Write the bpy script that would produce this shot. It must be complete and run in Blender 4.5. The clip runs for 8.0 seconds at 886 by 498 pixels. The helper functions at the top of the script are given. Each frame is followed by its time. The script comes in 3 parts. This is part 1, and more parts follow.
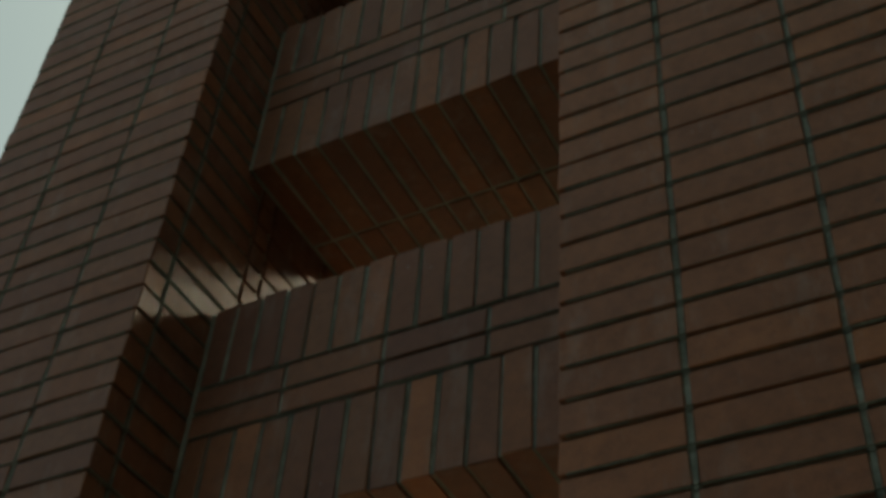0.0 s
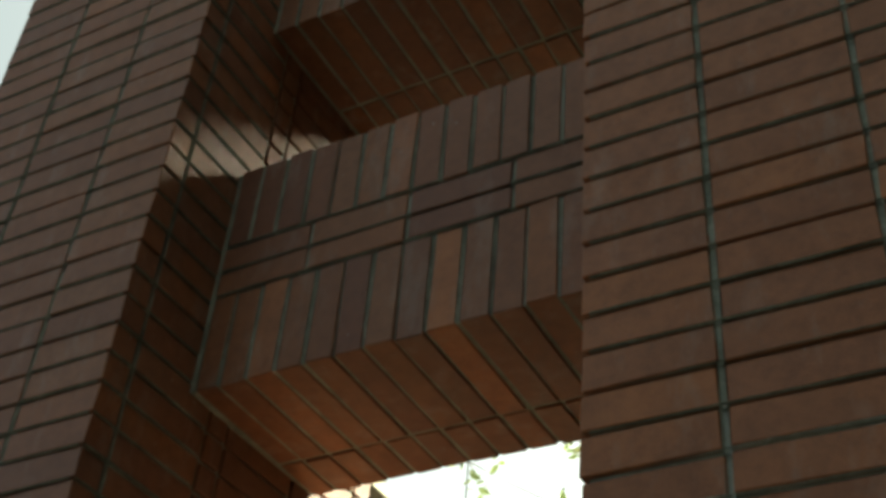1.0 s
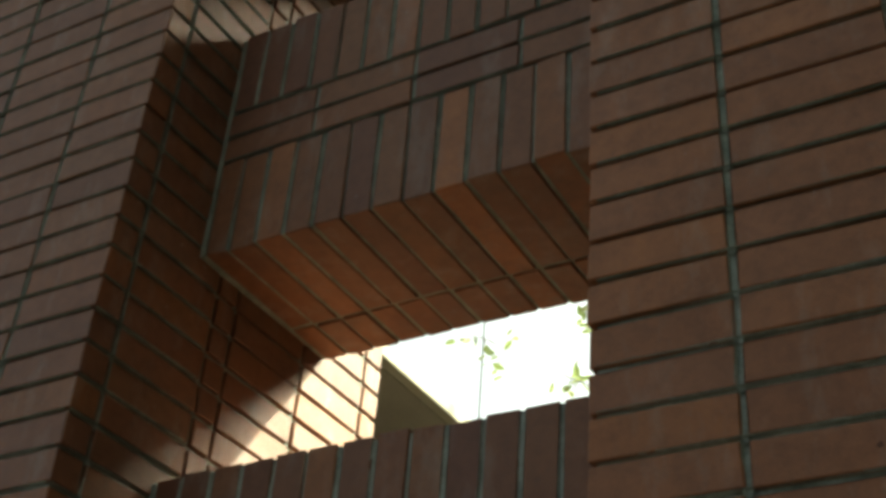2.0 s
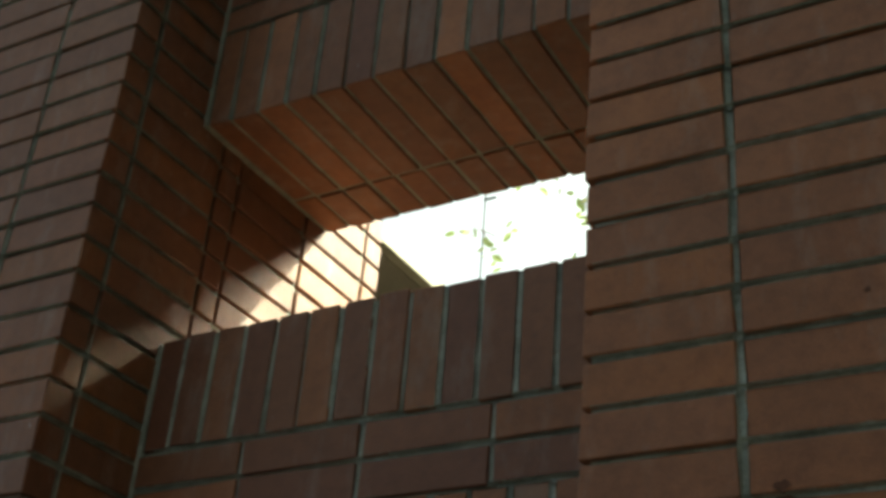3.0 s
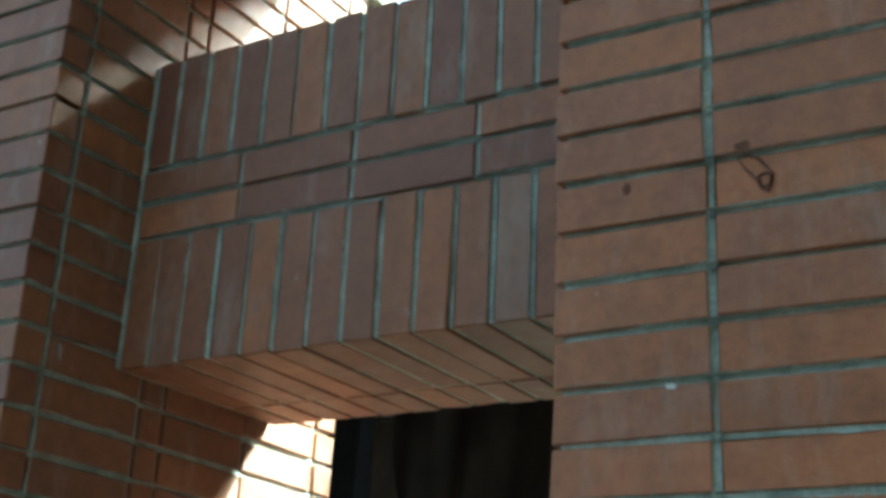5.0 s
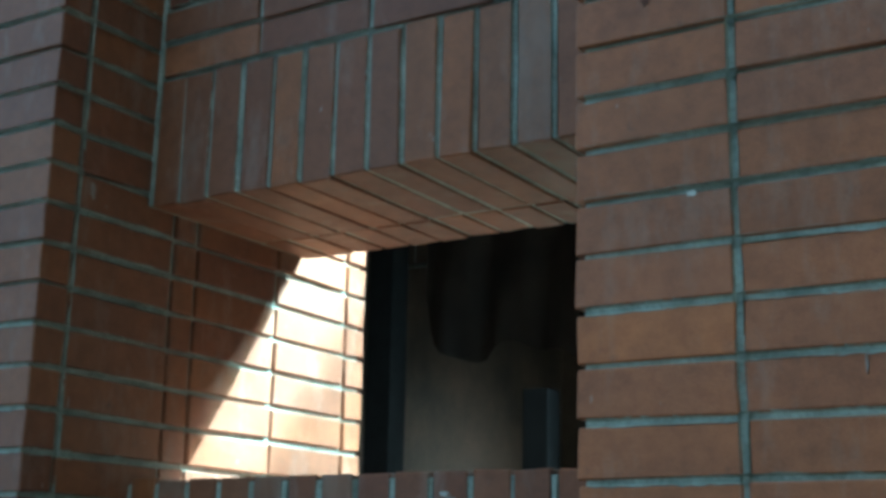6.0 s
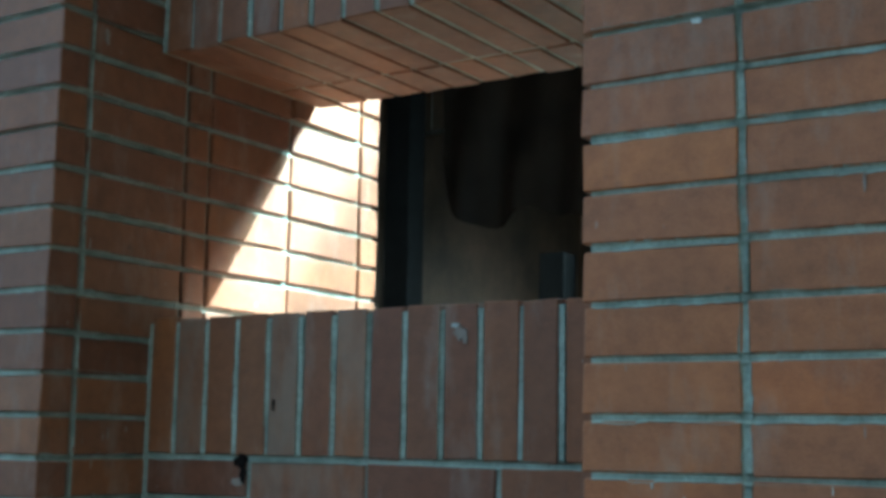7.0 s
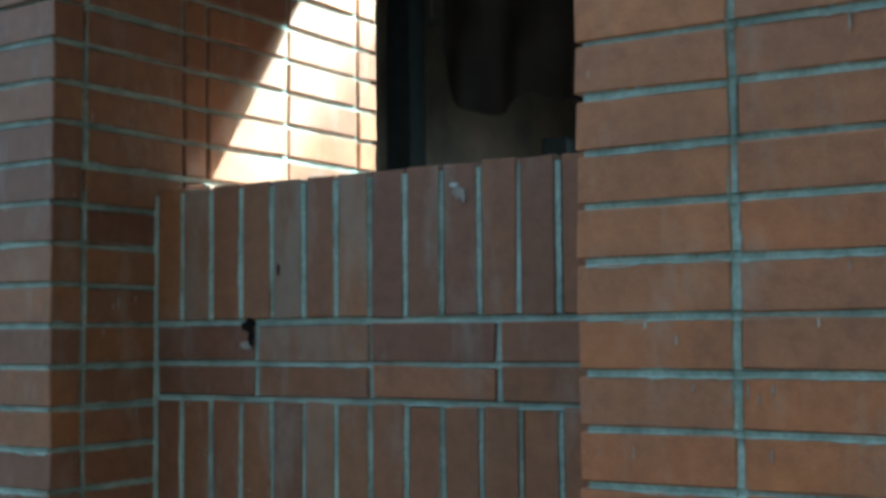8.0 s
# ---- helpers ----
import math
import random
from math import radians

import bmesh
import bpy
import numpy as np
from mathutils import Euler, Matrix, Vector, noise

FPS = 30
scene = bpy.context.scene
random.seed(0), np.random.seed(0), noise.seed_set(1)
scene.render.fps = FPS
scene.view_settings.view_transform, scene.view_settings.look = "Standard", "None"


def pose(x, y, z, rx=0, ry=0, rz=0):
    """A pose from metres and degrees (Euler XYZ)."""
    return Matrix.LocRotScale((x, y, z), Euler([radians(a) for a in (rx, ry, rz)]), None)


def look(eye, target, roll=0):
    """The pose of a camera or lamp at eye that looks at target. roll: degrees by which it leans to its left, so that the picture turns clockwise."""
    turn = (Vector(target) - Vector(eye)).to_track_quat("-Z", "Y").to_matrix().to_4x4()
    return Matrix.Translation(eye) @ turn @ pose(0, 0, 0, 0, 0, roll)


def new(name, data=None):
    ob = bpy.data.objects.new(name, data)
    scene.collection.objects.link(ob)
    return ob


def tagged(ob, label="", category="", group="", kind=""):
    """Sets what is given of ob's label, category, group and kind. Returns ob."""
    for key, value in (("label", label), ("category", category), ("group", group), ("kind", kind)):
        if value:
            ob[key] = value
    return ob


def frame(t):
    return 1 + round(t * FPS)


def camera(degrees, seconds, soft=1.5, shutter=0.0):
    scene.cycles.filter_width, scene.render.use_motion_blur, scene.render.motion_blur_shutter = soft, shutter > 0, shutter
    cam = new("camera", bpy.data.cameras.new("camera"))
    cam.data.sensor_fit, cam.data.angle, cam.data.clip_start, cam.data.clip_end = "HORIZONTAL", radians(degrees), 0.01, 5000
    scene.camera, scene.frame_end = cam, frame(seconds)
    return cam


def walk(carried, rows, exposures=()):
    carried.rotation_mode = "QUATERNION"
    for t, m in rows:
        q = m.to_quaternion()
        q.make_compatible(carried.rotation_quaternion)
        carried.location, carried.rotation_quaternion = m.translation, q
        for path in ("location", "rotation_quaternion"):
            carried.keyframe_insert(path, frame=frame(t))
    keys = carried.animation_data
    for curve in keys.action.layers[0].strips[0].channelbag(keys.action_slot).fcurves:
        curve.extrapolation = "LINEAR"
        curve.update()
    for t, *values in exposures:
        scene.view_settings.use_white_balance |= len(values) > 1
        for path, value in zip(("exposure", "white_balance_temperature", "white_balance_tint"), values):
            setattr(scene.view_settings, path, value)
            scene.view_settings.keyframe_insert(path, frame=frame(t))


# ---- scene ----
cam = camera(37.4, 8.0, soft=3.8)
# The fitted path: seconds, eye, then yaw to the left, pitch up and roll, in degrees.
PATH = [
    (0.0, 0.667, -1.514, 0.536, 30.81, 44.24, 4.96),
    (0.5, 0.660, -1.492, 0.505, 31.55, 42.35, 5.49),
    (1.0, 0.657, -1.461, 0.480, 32.06, 39.40, 5.42),
    (1.5, 0.649, -1.433, 0.470, 32.41, 36.75, 4.84),
    (3.0, 0.650, -1.413, 0.372, 31.83, 30.13, 4.90),
    (3.5, 0.654, -1.417, 0.330, 31.88, 27.98, 4.86),
    (4.0, 0.657, -1.428, 0.277, 31.33, 25.19, 5.20),
    (4.2, 0.661, -1.427, 0.257, 31.04, 24.20, 4.68),
    (5.3, 0.698, -1.452, 0.204, 30.72, 18.60, 2.12),
    (5.5, 0.698, -1.451, 0.194, 30.87, 17.12, 1.87),
    (6.0, 0.709, -1.454, 0.168, 31.97, 13.84, 1.15),
    (6.5, 0.723, -1.470, 0.132, 32.73, 11.18, 1.56),
    (7.0, 0.735, -1.471, 0.105, 32.69, 8.31, 0.91),
    (7.5, 0.750, -1.481, 0.085, 33.19, 5.92, -0.08),
    (7.8, 0.753, -1.486, 0.063, 33.05, 4.56, -0.22),
    (8.0, 0.763, -1.493, 0.045, 32.92, 3.76, -0.46),
]


def aimed(x, y, z, yaw, pitch, roll):
    a, b = radians(yaw), radians(pitch)
    way = Vector((-math.sin(a) * math.cos(b), math.cos(a) * math.cos(b), math.sin(b)))
    return look((x, y, z), Vector((x, y, z)) + way, roll)


EXPOSURES = [(0.0, 2.4, 6900, -27), (0.5, 2.75, 7000, -24), (1.5, 3.25, 7000, -21), (3.5, 3.2, 6600, -22),
             (4.2, 3.95, 6200, -24), (5.3, 4.45, 4700, -32), (6.0, 4.2, 4450, -33), (8.0, 4.38, 4500, -33)]
walk(cam, [(t, aimed(*row)) for t, *row in PATH], EXPOSURES)

# ---- light: a clear sky and a sun that stands behind the brick screen ----
SUN_WAY = Vector((1.0, 0.67, 1.0)).normalized()
world = bpy.data.worlds.new("world")
scene.world = world
world.use_nodes = True
wn = world.node_tree.nodes
sky = wn.new("ShaderNodeTexSky")
sky.sky_type = "NISHITA"
sky.sun_disc = False
sky.sun_elevation = math.asin(SUN_WAY.z)
sky.sun_rotation = math.atan2(SUN_WAY.x, SUN_WAY.y)
sky.dust_density = 8.0
sky.air_density = 0.10
sky.ozone_density = 0.5
wn["Background"].inputs["Strength"].default_value = 0.15
world.node_tree.links.new(sky.outputs[0], wn["Background"].inputs["Color"])
sun = new("sun", bpy.data.lights.new("sun", "SUN"))
sun.data.energy = 2.0
sun.data.angle = radians(0.6)
sun.data.color = (1.0, 0.99, 0.975)
sun.matrix_world = look(SUN_WAY * 30, (0, 0, 0))


# ---- materials ----
class Nodes:
    """A short hand for building one node material."""

    def __init__(self, name, rough=0.8):
        self.mat = bpy.data.materials.new(name)
        self.mat.use_nodes = True
        self.tree = self.mat.node_tree
        self.bsdf = self.tree.nodes["Principled BSDF"]
        self.bsdf.inputs["Roughness"].default_value = rough
        self.place = self.add("ShaderNodeNewGeometry").outputs["Position"]

    def add(self, kind):
        return self.tree.nodes.new(kind)

    def link(self, a, b):
        self.tree.links.new(a, b)

    def noise(self, scale, detail=4.0, stretch=None, rough=0.55):
        n = self.add("ShaderNodeTexNoise")
        n.inputs["Scale"].default_value = scale
        n.inputs["Detail"].default_value = detail
        n.inputs["Roughness"].default_value = rough
        src = self.place
        if stretch:
            m = self.add("ShaderNodeMapping")
            m.inputs["Scale"].default_value = stretch
            self.link(src, m.inputs["Vector"])
            src = m.outputs[0]
        self.link(src, n.inputs["Vector"])
        return n.outputs["Fac"]

    def ramp(self, fac, stops):
        r = self.add("ShaderNodeValToRGB")
        e = r.color_ramp.elements
        while len(e) < len(stops):
            e.new(0.5)
        for el, (at, c) in zip(e, stops):
            el.position = at
            el.color = (*c, 1) if len(c) == 3 else c
        self.link(fac, r.inputs[0])
        return r.outputs[0]

    def mix(self, fac, a, b, blend="MIX"):
        m = self.add("ShaderNodeMix")
        m.data_type, m.blend_type = "RGBA", blend
        for sock, v in ((m.inputs[0], fac), (m.inputs[6], a), (m.inputs[7], b)):
            if isinstance(v, (int, float)):
                sock.default_value = v
            elif isinstance(v, tuple):
                sock.default_value = (*v, 1)
            else:
                self.link(v, sock)
        return m.outputs[2]

    def scaled(self, v, k, add=0.0):
        m = self.add("ShaderNodeMath")
        m.operation = "MULTIPLY_ADD"
        self.link(v, m.inputs[0])
        m.inputs[1].default_value, m.inputs[2].default_value = k, add
        return m.outputs[0]

    def bump(self, height, strength, dist=0.002):
        b = self.add("ShaderNodeBump")
        b.inputs["Strength"].default_value = strength
        b.inputs["Distance"].default_value = dist
        self.link(height, b.inputs["Height"])
        self.link(b.outputs[0], self.bsdf.inputs["Normal"])

    def done(self, colour):
        if isinstance(colour, tuple):
            self.bsdf.inputs["Base Color"].default_value = (*colour, 1)
        else:
            self.link(colour, self.bsdf.inputs["Base Color"])
        return self.mat


TONES = {
    "mixed": [(0.0, (0.125, 0.046, 0.021)), (0.15, (0.171, 0.063, 0.026)), (0.40, (0.190, 0.073, 0.028)),
              (0.60, (0.145, 0.057, 0.026)), (0.82, (0.231, 0.082, 0.024)), (1.0, (0.178, 0.075, 0.032))],
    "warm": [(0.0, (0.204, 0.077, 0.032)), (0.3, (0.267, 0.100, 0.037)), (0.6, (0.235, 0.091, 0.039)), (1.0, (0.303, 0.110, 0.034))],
    # warm bounced light is put into the colour of the low courses
    "low_zone": [(0.0, (0.249, 0.094, 0.039)), (0.3, (0.326, 0.122, 0.045)), (0.6, (0.287, 0.111, 0.048)), (1.0, (0.370, 0.134, 0.041))],
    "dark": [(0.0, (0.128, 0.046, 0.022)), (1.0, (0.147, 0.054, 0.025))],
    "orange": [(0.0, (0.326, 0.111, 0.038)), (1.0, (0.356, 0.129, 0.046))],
}


def brick_material(name, source, smear=0.0, tint="mixed"):
    """Fired clay. source: 'object' varies brick by brick, 'island' does so within one joined mesh."""
    n = Nodes(name, 0.72)
    if source == "object":
        rnd = n.add("ShaderNodeObjectInfo").outputs["Random"]
    else:
        rnd = n.add("ShaderNodeNewGeometry").outputs["Random Per Island"]
    tone = n.ramp(rnd, TONES[tint])
    cloud = n.noise(9.0, 5.0)
    tone = n.mix(n.ramp(cloud, [(0.35, (0, 0, 0)), (0.75, (0.55, 0.55, 0.55))]), tone, (0.144, 0.066, 0.040))
    # wire-cut drag marks and fine grain
    drag = n.noise(60.0, 3.0, (1.0, 1.0, 3.5))
    tone = n.mix(0.12, tone, n.ramp(drag, [(0.3, (0.55, 0.55, 0.55)), (0.7, (1.25, 1.25, 1.25))]), "MULTIPLY")
    mottle = n.noise(34.0, 5.0, None, 0.65)
    tone = n.mix(0.55, tone, n.ramp(mottle, [(0.32, (0.66, 0.62, 0.62)), (0.52, (1.0, 1.0, 1.0)), (0.72, (1.22, 1.26, 1.28))]), "MULTIPLY")
    grain = n.noise(420.0, 2.0)
    tone = n.mix(0.4, tone, n.ramp(grain, [(0.3, (0.7, 0.7, 0.7)), (0.7, (1.2, 1.2, 1.2))]), "MULTIPLY")
    # pale lime bloom, run down in streaks
    bloom = n.noise(14.0, 6.0, (1.0, 1.0, 0.32), 0.7)
    tone = n.mix(n.ramp(bloom, [(0.53, (0, 0, 0)), (0.80, (0.42, 0.42, 0.42))]), tone, (0.29, 0.25, 0.215))
    fleck = n.noise(75.0, 2.0, (1.0, 1.0, 0.45))
    tone = n.mix(n.ramp(fleck, [(0.74, (0, 0, 0)), (0.80, (0.6, 0.6, 0.6))]), tone, (0.33, 0.31, 0.285))
    soot = n.noise(30.0, 3.0)
    tone = n.mix(n.ramp(soot, [(0.68, (0, 0, 0)), (0.82, (0.55, 0.55, 0.55))]), tone, (0.06, 0.045, 0.04))
    if smear:
        wipe = n.noise(22.0, 4.0, (1.0, 1.0, 0.25))
        tone = n.mix(n.ramp(wipe, [(0.30, (0, 0, 0)), (0.62, (smear, smear, smear))]), tone, (0.215, 0.20, 0.172))
    n.bump(n.mix(0.5, mottle, grain), 0.55, 0.0022)
    rough = n.scaled(cloud, 0.25, 0.48)
    n.bsdf.inputs["Specular IOR Level"].default_value = 0.38
    n.link(rough, n.bsdf.inputs["Roughness"])
    return n.done(tone)


def mortar_material(name, tones):
    n = Nodes(name, 0.92)
    n.bsdf.inputs["Specular IOR Level"].default_value = 0.2
    a = n.noise(16.0, 5.0)
    tone = n.ramp(a, list(zip((0.30, 0.55, 0.80), tones)))
    b = n.noise(170.0, 3.0)
    tone = n.mix(0.6, tone, n.ramp(b, [(0.3, (0.6, 0.6, 0.6)), (0.65, (1.15, 1.15, 1.15))]), "MULTIPLY")
    c = n.noise(6.0, 4.0)
    tone = n.mix(n.ramp(c, [(0.55, (0, 0, 0)), (0.75, (0.45, 0.45, 0.45))]), tone, (0.13, 0.12, 0.10))
    n.bump(b, 0.8, 0.003)
    return n.done(tone)


def simple_material(name, low, high, scale, rough=0.8, bump=0.3, fine=90.0, metal=0.0, gloss=0.5):
    n = Nodes(name, rough)
    n.bsdf.inputs["Specular IOR Level"].default_value = gloss
    n.bsdf.inputs["Metallic"].default_value = metal
    a, b = n.noise(scale, 6.0), n.noise(fine, 3.0)
    tone = n.ramp(a, [(0.3, low), (0.7, high)])
    tone = n.mix(0.4, tone, n.ramp(b, [(0.3, (0.7, 0.7, 0.7)), (0.7, (1.2, 1.2, 1.2))]), "MULTIPLY")
    n.bump(b, bump, 0.003)
    return n.done(tone)


BRICK = brick_material("brick", "object")
BRICK_FAR = brick_material("brick_joined", "island")
BRICK_SMEARED = brick_material("brick_smeared", "object", 0.36)
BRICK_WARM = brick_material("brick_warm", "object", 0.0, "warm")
BRICK_LOW_LIT = brick_material("brick_low_lit", "object", 0.0, "low_zone")
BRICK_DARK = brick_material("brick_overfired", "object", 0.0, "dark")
BRICK_ORANGE = brick_material("brick_orange_low", "object", 0.0, "orange")
MORTAR = mortar_material("mortar", ((0.19, 0.207, 0.178), (0.325, 0.350, 0.305), (0.42, 0.445, 0.395)))
# the same mortar with the high joints' shade worked into the colour
MORTAR_DARKER = mortar_material("mortar_darker", ((0.14, 0.153, 0.122), (0.235, 0.25, 0.205), (0.31, 0.33, 0.275)))
GROUND = simple_material("paving", (0.045, 0.040, 0.034), (0.085, 0.075, 0.062), 1.3, 0.9, 0.5, 40.0)
PLASTER = simple_material("weathered_plaster", (0.17, 0.145, 0.10), (0.26, 0.225, 0.16), 2.2, 0.9, 0.4)
GREY_WALL = simple_material("grey_render", (0.055, 0.05, 0.043), (0.10, 0.09, 0.078), 0.8, 0.9, 0.4, 40.0)
TAN_WALL = simple_material("tan_plaster", (0.105, 0.088, 0.064), (0.165, 0.138, 0.10), 1.6, 0.9, 0.4)
# brown taken very dark, with the room's shade put into the colour
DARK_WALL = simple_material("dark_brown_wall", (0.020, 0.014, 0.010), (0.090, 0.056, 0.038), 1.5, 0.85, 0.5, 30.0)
DARK_STEEL = simple_material("dark_painted_steel", (0.003, 0.0035, 0.0045), (0.007, 0.0075, 0.009), 8.0, 0.8, 0.15, gloss=0.2)
TAR = simple_material("tar", (0.006, 0.005, 0.005), (0.014, 0.011, 0.010), 60.0, 1.0, 0.6, 300.0, gloss=0.0)
SCORCH = simple_material("scorched_clay", (0.060, 0.034, 0.026), (0.15, 0.075, 0.052), 70.0, 1.0, 0.4, 300.0, gloss=0.0)
LIME = simple_material("lime", (0.34, 0.34, 0.32), (0.55, 0.55, 0.52), 40.0, 0.9, 0.4, 250.0)
LIME_DUST = simple_material("lime_dust", (0.18, 0.135, 0.11), (0.29, 0.24, 0.21), 55.0, 0.9, 0.3, 250.0)
PIPE = simple_material("dull_galvanised_steel", (0.10, 0.10, 0.10), (0.24, 0.24, 0.235), 20.0, 0.4, 0.1, 90.0, 0.8)
BLACK_SHEET = simple_material("black_sheet", (0.006, 0.005, 0.005), (0.018, 0.014, 0.012), 3.0, 0.7, 0.3, 60.0, gloss=0.2)
BARK = simple_material("bark", (0.06, 0.042, 0.03), (0.16, 0.12, 0.085), 9.0, 0.9, 0.8, 50.0)


def leaf_material():
    n = Nodes("leaf", 0.5)
    rnd = n.add("ShaderNodeNewGeometry").outputs["Random Per Island"]
    tone = n.ramp(rnd, [(0.0, (0.16, 0.20, 0.06)), (0.6, (0.22, 0.26, 0.09)), (1.0, (0.28, 0.28, 0.12))])
    thin = n.add("ShaderNodeBsdfTranslucent")
    n.link(tone, thin.inputs["Color"])
    both = n.add("ShaderNodeMixShader")
    both.inputs[0].default_value = 0.7
    n.link(n.bsdf.outputs[0], both.inputs[1])
    n.link(thin.outputs[0], both.inputs[2])
    n.link(both.outputs[0], n.tree.nodes["Material Output"].inputs["Surface"])
    return n.done(tone)


LEAF = leaf_material()


# ---- building helpers ----
def mesh_of(bm, name, material, smooth=False):
    me = bpy.data.meshes.new(name)
    bm.to_mesh(me)
    bm.free()
    if smooth:
        for f in me.polygons:
            f.use_smooth = True
    me.materials.append(material)
    return me


def thing(name, label, category, place=(0, 0, 0), kind="", group=""):
    ob = new(name)
    ob.location = place
    ob.empty_display_size = 0.1
    return tagged(ob, label, category, group, kind)


def part(name, bm, material, parent, label="", smooth=False):
    """Links a bmesh, given in the parent's space, as one mesh under a thing."""
    ob = new(name, mesh_of(bm, name, material, smooth))
    ob.parent = parent
    return tagged(ob, label)


def box(bm, lo, hi):
    c = [(a + b) / 2 for a, b in zip(lo, hi)]
    s = [b - a for a, b in zip(lo, hi)]
    made = bmesh.ops.create_cube(bm, size=1.0, matrix=Matrix.Translation(c) @ Matrix.Diagonal((*s, 1)))
    return made["verts"]


def boxes(*pairs, bevel=0.0):
    bm = bmesh.new()
    for lo, hi in pairs:
        box(bm, lo, hi)
    if bevel:
        bmesh.ops.bevel(bm, geom=bm.edges[:], offset=bevel, segments=2, affect="EDGES")
    return bm


# ---- bricks: chamfered blocks with slightly uneven arrises, a few variants to each size ----
COURSE = 0.07
JOINT = 0.0092
HEAD = 0.0100
RECESS = 0.009
rng = random.Random(7)


def brick_bmesh(sx, sy, sz, seed):
    r = random.Random(seed)
    bm = bmesh.new()
    bmesh.ops.create_cube(bm, size=1.0, matrix=Matrix.Diagonal((sx, sy, sz, 1)))
    for v in bm.verts:
        v.co += Vector((r.uniform(-1, 1), 0.5 * r.uniform(-1, 1), r.uniform(-1, 1))) * 0.0016
    bmesh.ops.bevel(bm, geom=bm.edges[:], offset=0.0016 + 0.0010 * r.random(), segments=1, affect="EDGES")
    return bm


BRICKS = {}


def brick_mesh(size, material):
    size = tuple(round(s, 4) for s in size)
    key = (size, material.name, rng.randrange(4))
    if key not in BRICKS:
        BRICKS[key] = mesh_of(brick_bmesh(*size, hash(size) % 1000 + key[2]), "brick", material)
    return BRICKS[key]


def brick(parent, lo, hi, material=BRICK, jitter=0.0013):
    """One brick between two corners in the parent's space, laid a little out of true."""
    ob = new("brick", brick_mesh([b - a for a, b in zip(lo, hi)], material))
    ob.parent = parent
    c = [(a + b) / 2 for a, b in zip(lo, hi)]
    ob.matrix_basis = pose(*[v + rng.uniform(-jitter, jitter) for v in c],
                           rng.uniform(-0.4, 0.4), rng.uniform(-0.4, 0.4), rng.uniform(-0.4, 0.4))
    return ob


def joined_bricks(parent, blocks, label):
    """Many bricks out of the walk's near stretch, as one mesh."""
    verts, faces = [], []
    for k, (lo, hi) in enumerate(blocks):
        bm = brick_bmesh(*[b - a for a, b in zip(lo, hi)], k)
        c = Vector([(a + b) / 2 for a, b in zip(lo, hi)])
        base = len(verts)
        bm.verts.index_update()
        verts += [v.co + c for v in bm.verts]
        faces += [[v.index + base for v in f.verts] for f in bm.faces]
        bm.free()
    me = bpy.data.meshes.new("brickwork")
    me.from_pydata(verts, [], faces)
    me.materials.append(BRICK_FAR)
    ob = new("brickwork", me)
    ob.parent = parent
    return tagged(ob, label, kind="stuff")


# ---- plan of the brick screen ----
GROUND_Z = -1.35
BAY = 0.991            # clear width between the piers
DEEP = 0.237           # the spandrels stand this far behind the piers' faces
BACK = 0.700           # the spandrels' back faces
BED = -0.004           # the piers' bed joints lie this far off whole courses
THICK = 0.937          # depth of the piers
# carried up out of view, tall enough to keep sun off the yard
TOP_COURSE = 130
LOW_COURSE = -19

# ---- ground ----
bm = bmesh.new()
bmesh.ops.create_grid(bm, x_segments=2, y_segments=2, size=600, matrix=pose(0, 0, GROUND_Z))
tagged(new("ground", mesh_of(bm, "ground", GROUND)), "dark dusty earth yard round the brick screen", "ground", kind="structure")

# ---- unseen walls added to block light: across from the screen, beside it, and behind it on the sun's side ----


def blocker_wall(name, lo, hi, label):
    ob = new(name, mesh_of(boxes((lo, hi)), name, GREY_WALL))
    return tagged(ob, label, "wall", kind="structure")


blocker_wall("wall_opposite", (-12.0, -7.3, GROUND_Z), (0.0, -7.0, 2.3), "unseen dark grey wall added across the yard to block sky light")
blocker_wall("wall_gable", (0.0, -7.3, GROUND_Z), (2.8, -7.0, 9.0), "unseen dark grey gable added to keep sky light off the reveal")
side = new("wall_side", mesh_of(boxes(((2.8, -7.3, 0.80), (3.1, 0.30, 11.0)), ((2.8, -1.25, GROUND_Z), (3.1, 0.30, 0.80)),
                                     ((2.8, -7.3, GROUND_Z), (3.1, -3.45, 0.80))), "wall_side", GREY_WALL))
tagged(side, "unseen dark grey wall added to block light, its gap letting some in", "wall", kind="structure")
blocker_wall("wall_return", (0.70, 0.30, GROUND_Z), (9.0, 0.62, 9.0), "unseen dark grey wall added beside the pier to block sun")
# out of view; keeps the sun out of the high openings
blocker_wall("roof_canopy", (-2.0, 0.94, 4.60), (3.8, 2.40, 4.75), "unseen grey slab added behind the screen to block sun")
blocker_wall("wall_low", (-1.0, 6.0, GROUND_Z), (5.90, 6.3, 6.75), "unseen grey lower wall added behind the screen to block sky light")
blocker_wall("wall_far", (8.90, 6.0, GROUND_Z), (17.0, 6.3, 6.75), "unseen grey lower wall added beyond the railing to block sky light")
blocker_wall("wall_rear", (5.90, 6.0, GROUND_Z), (8.90, 6.3, 7.60), "unseen grey wall added behind the screen to shape the sun patch")



# ---- piers ----
# One course, from the free corner: widths along the face, and depths along the reveal.
FACE = [(0.0, 0.210), (0.210, 0.4565), (0.4565, 0.702)]
REVEAL = [(0.069, 0.314), (0.314, 0.379), (0.379, 0.624), (0.624, 0.868)]


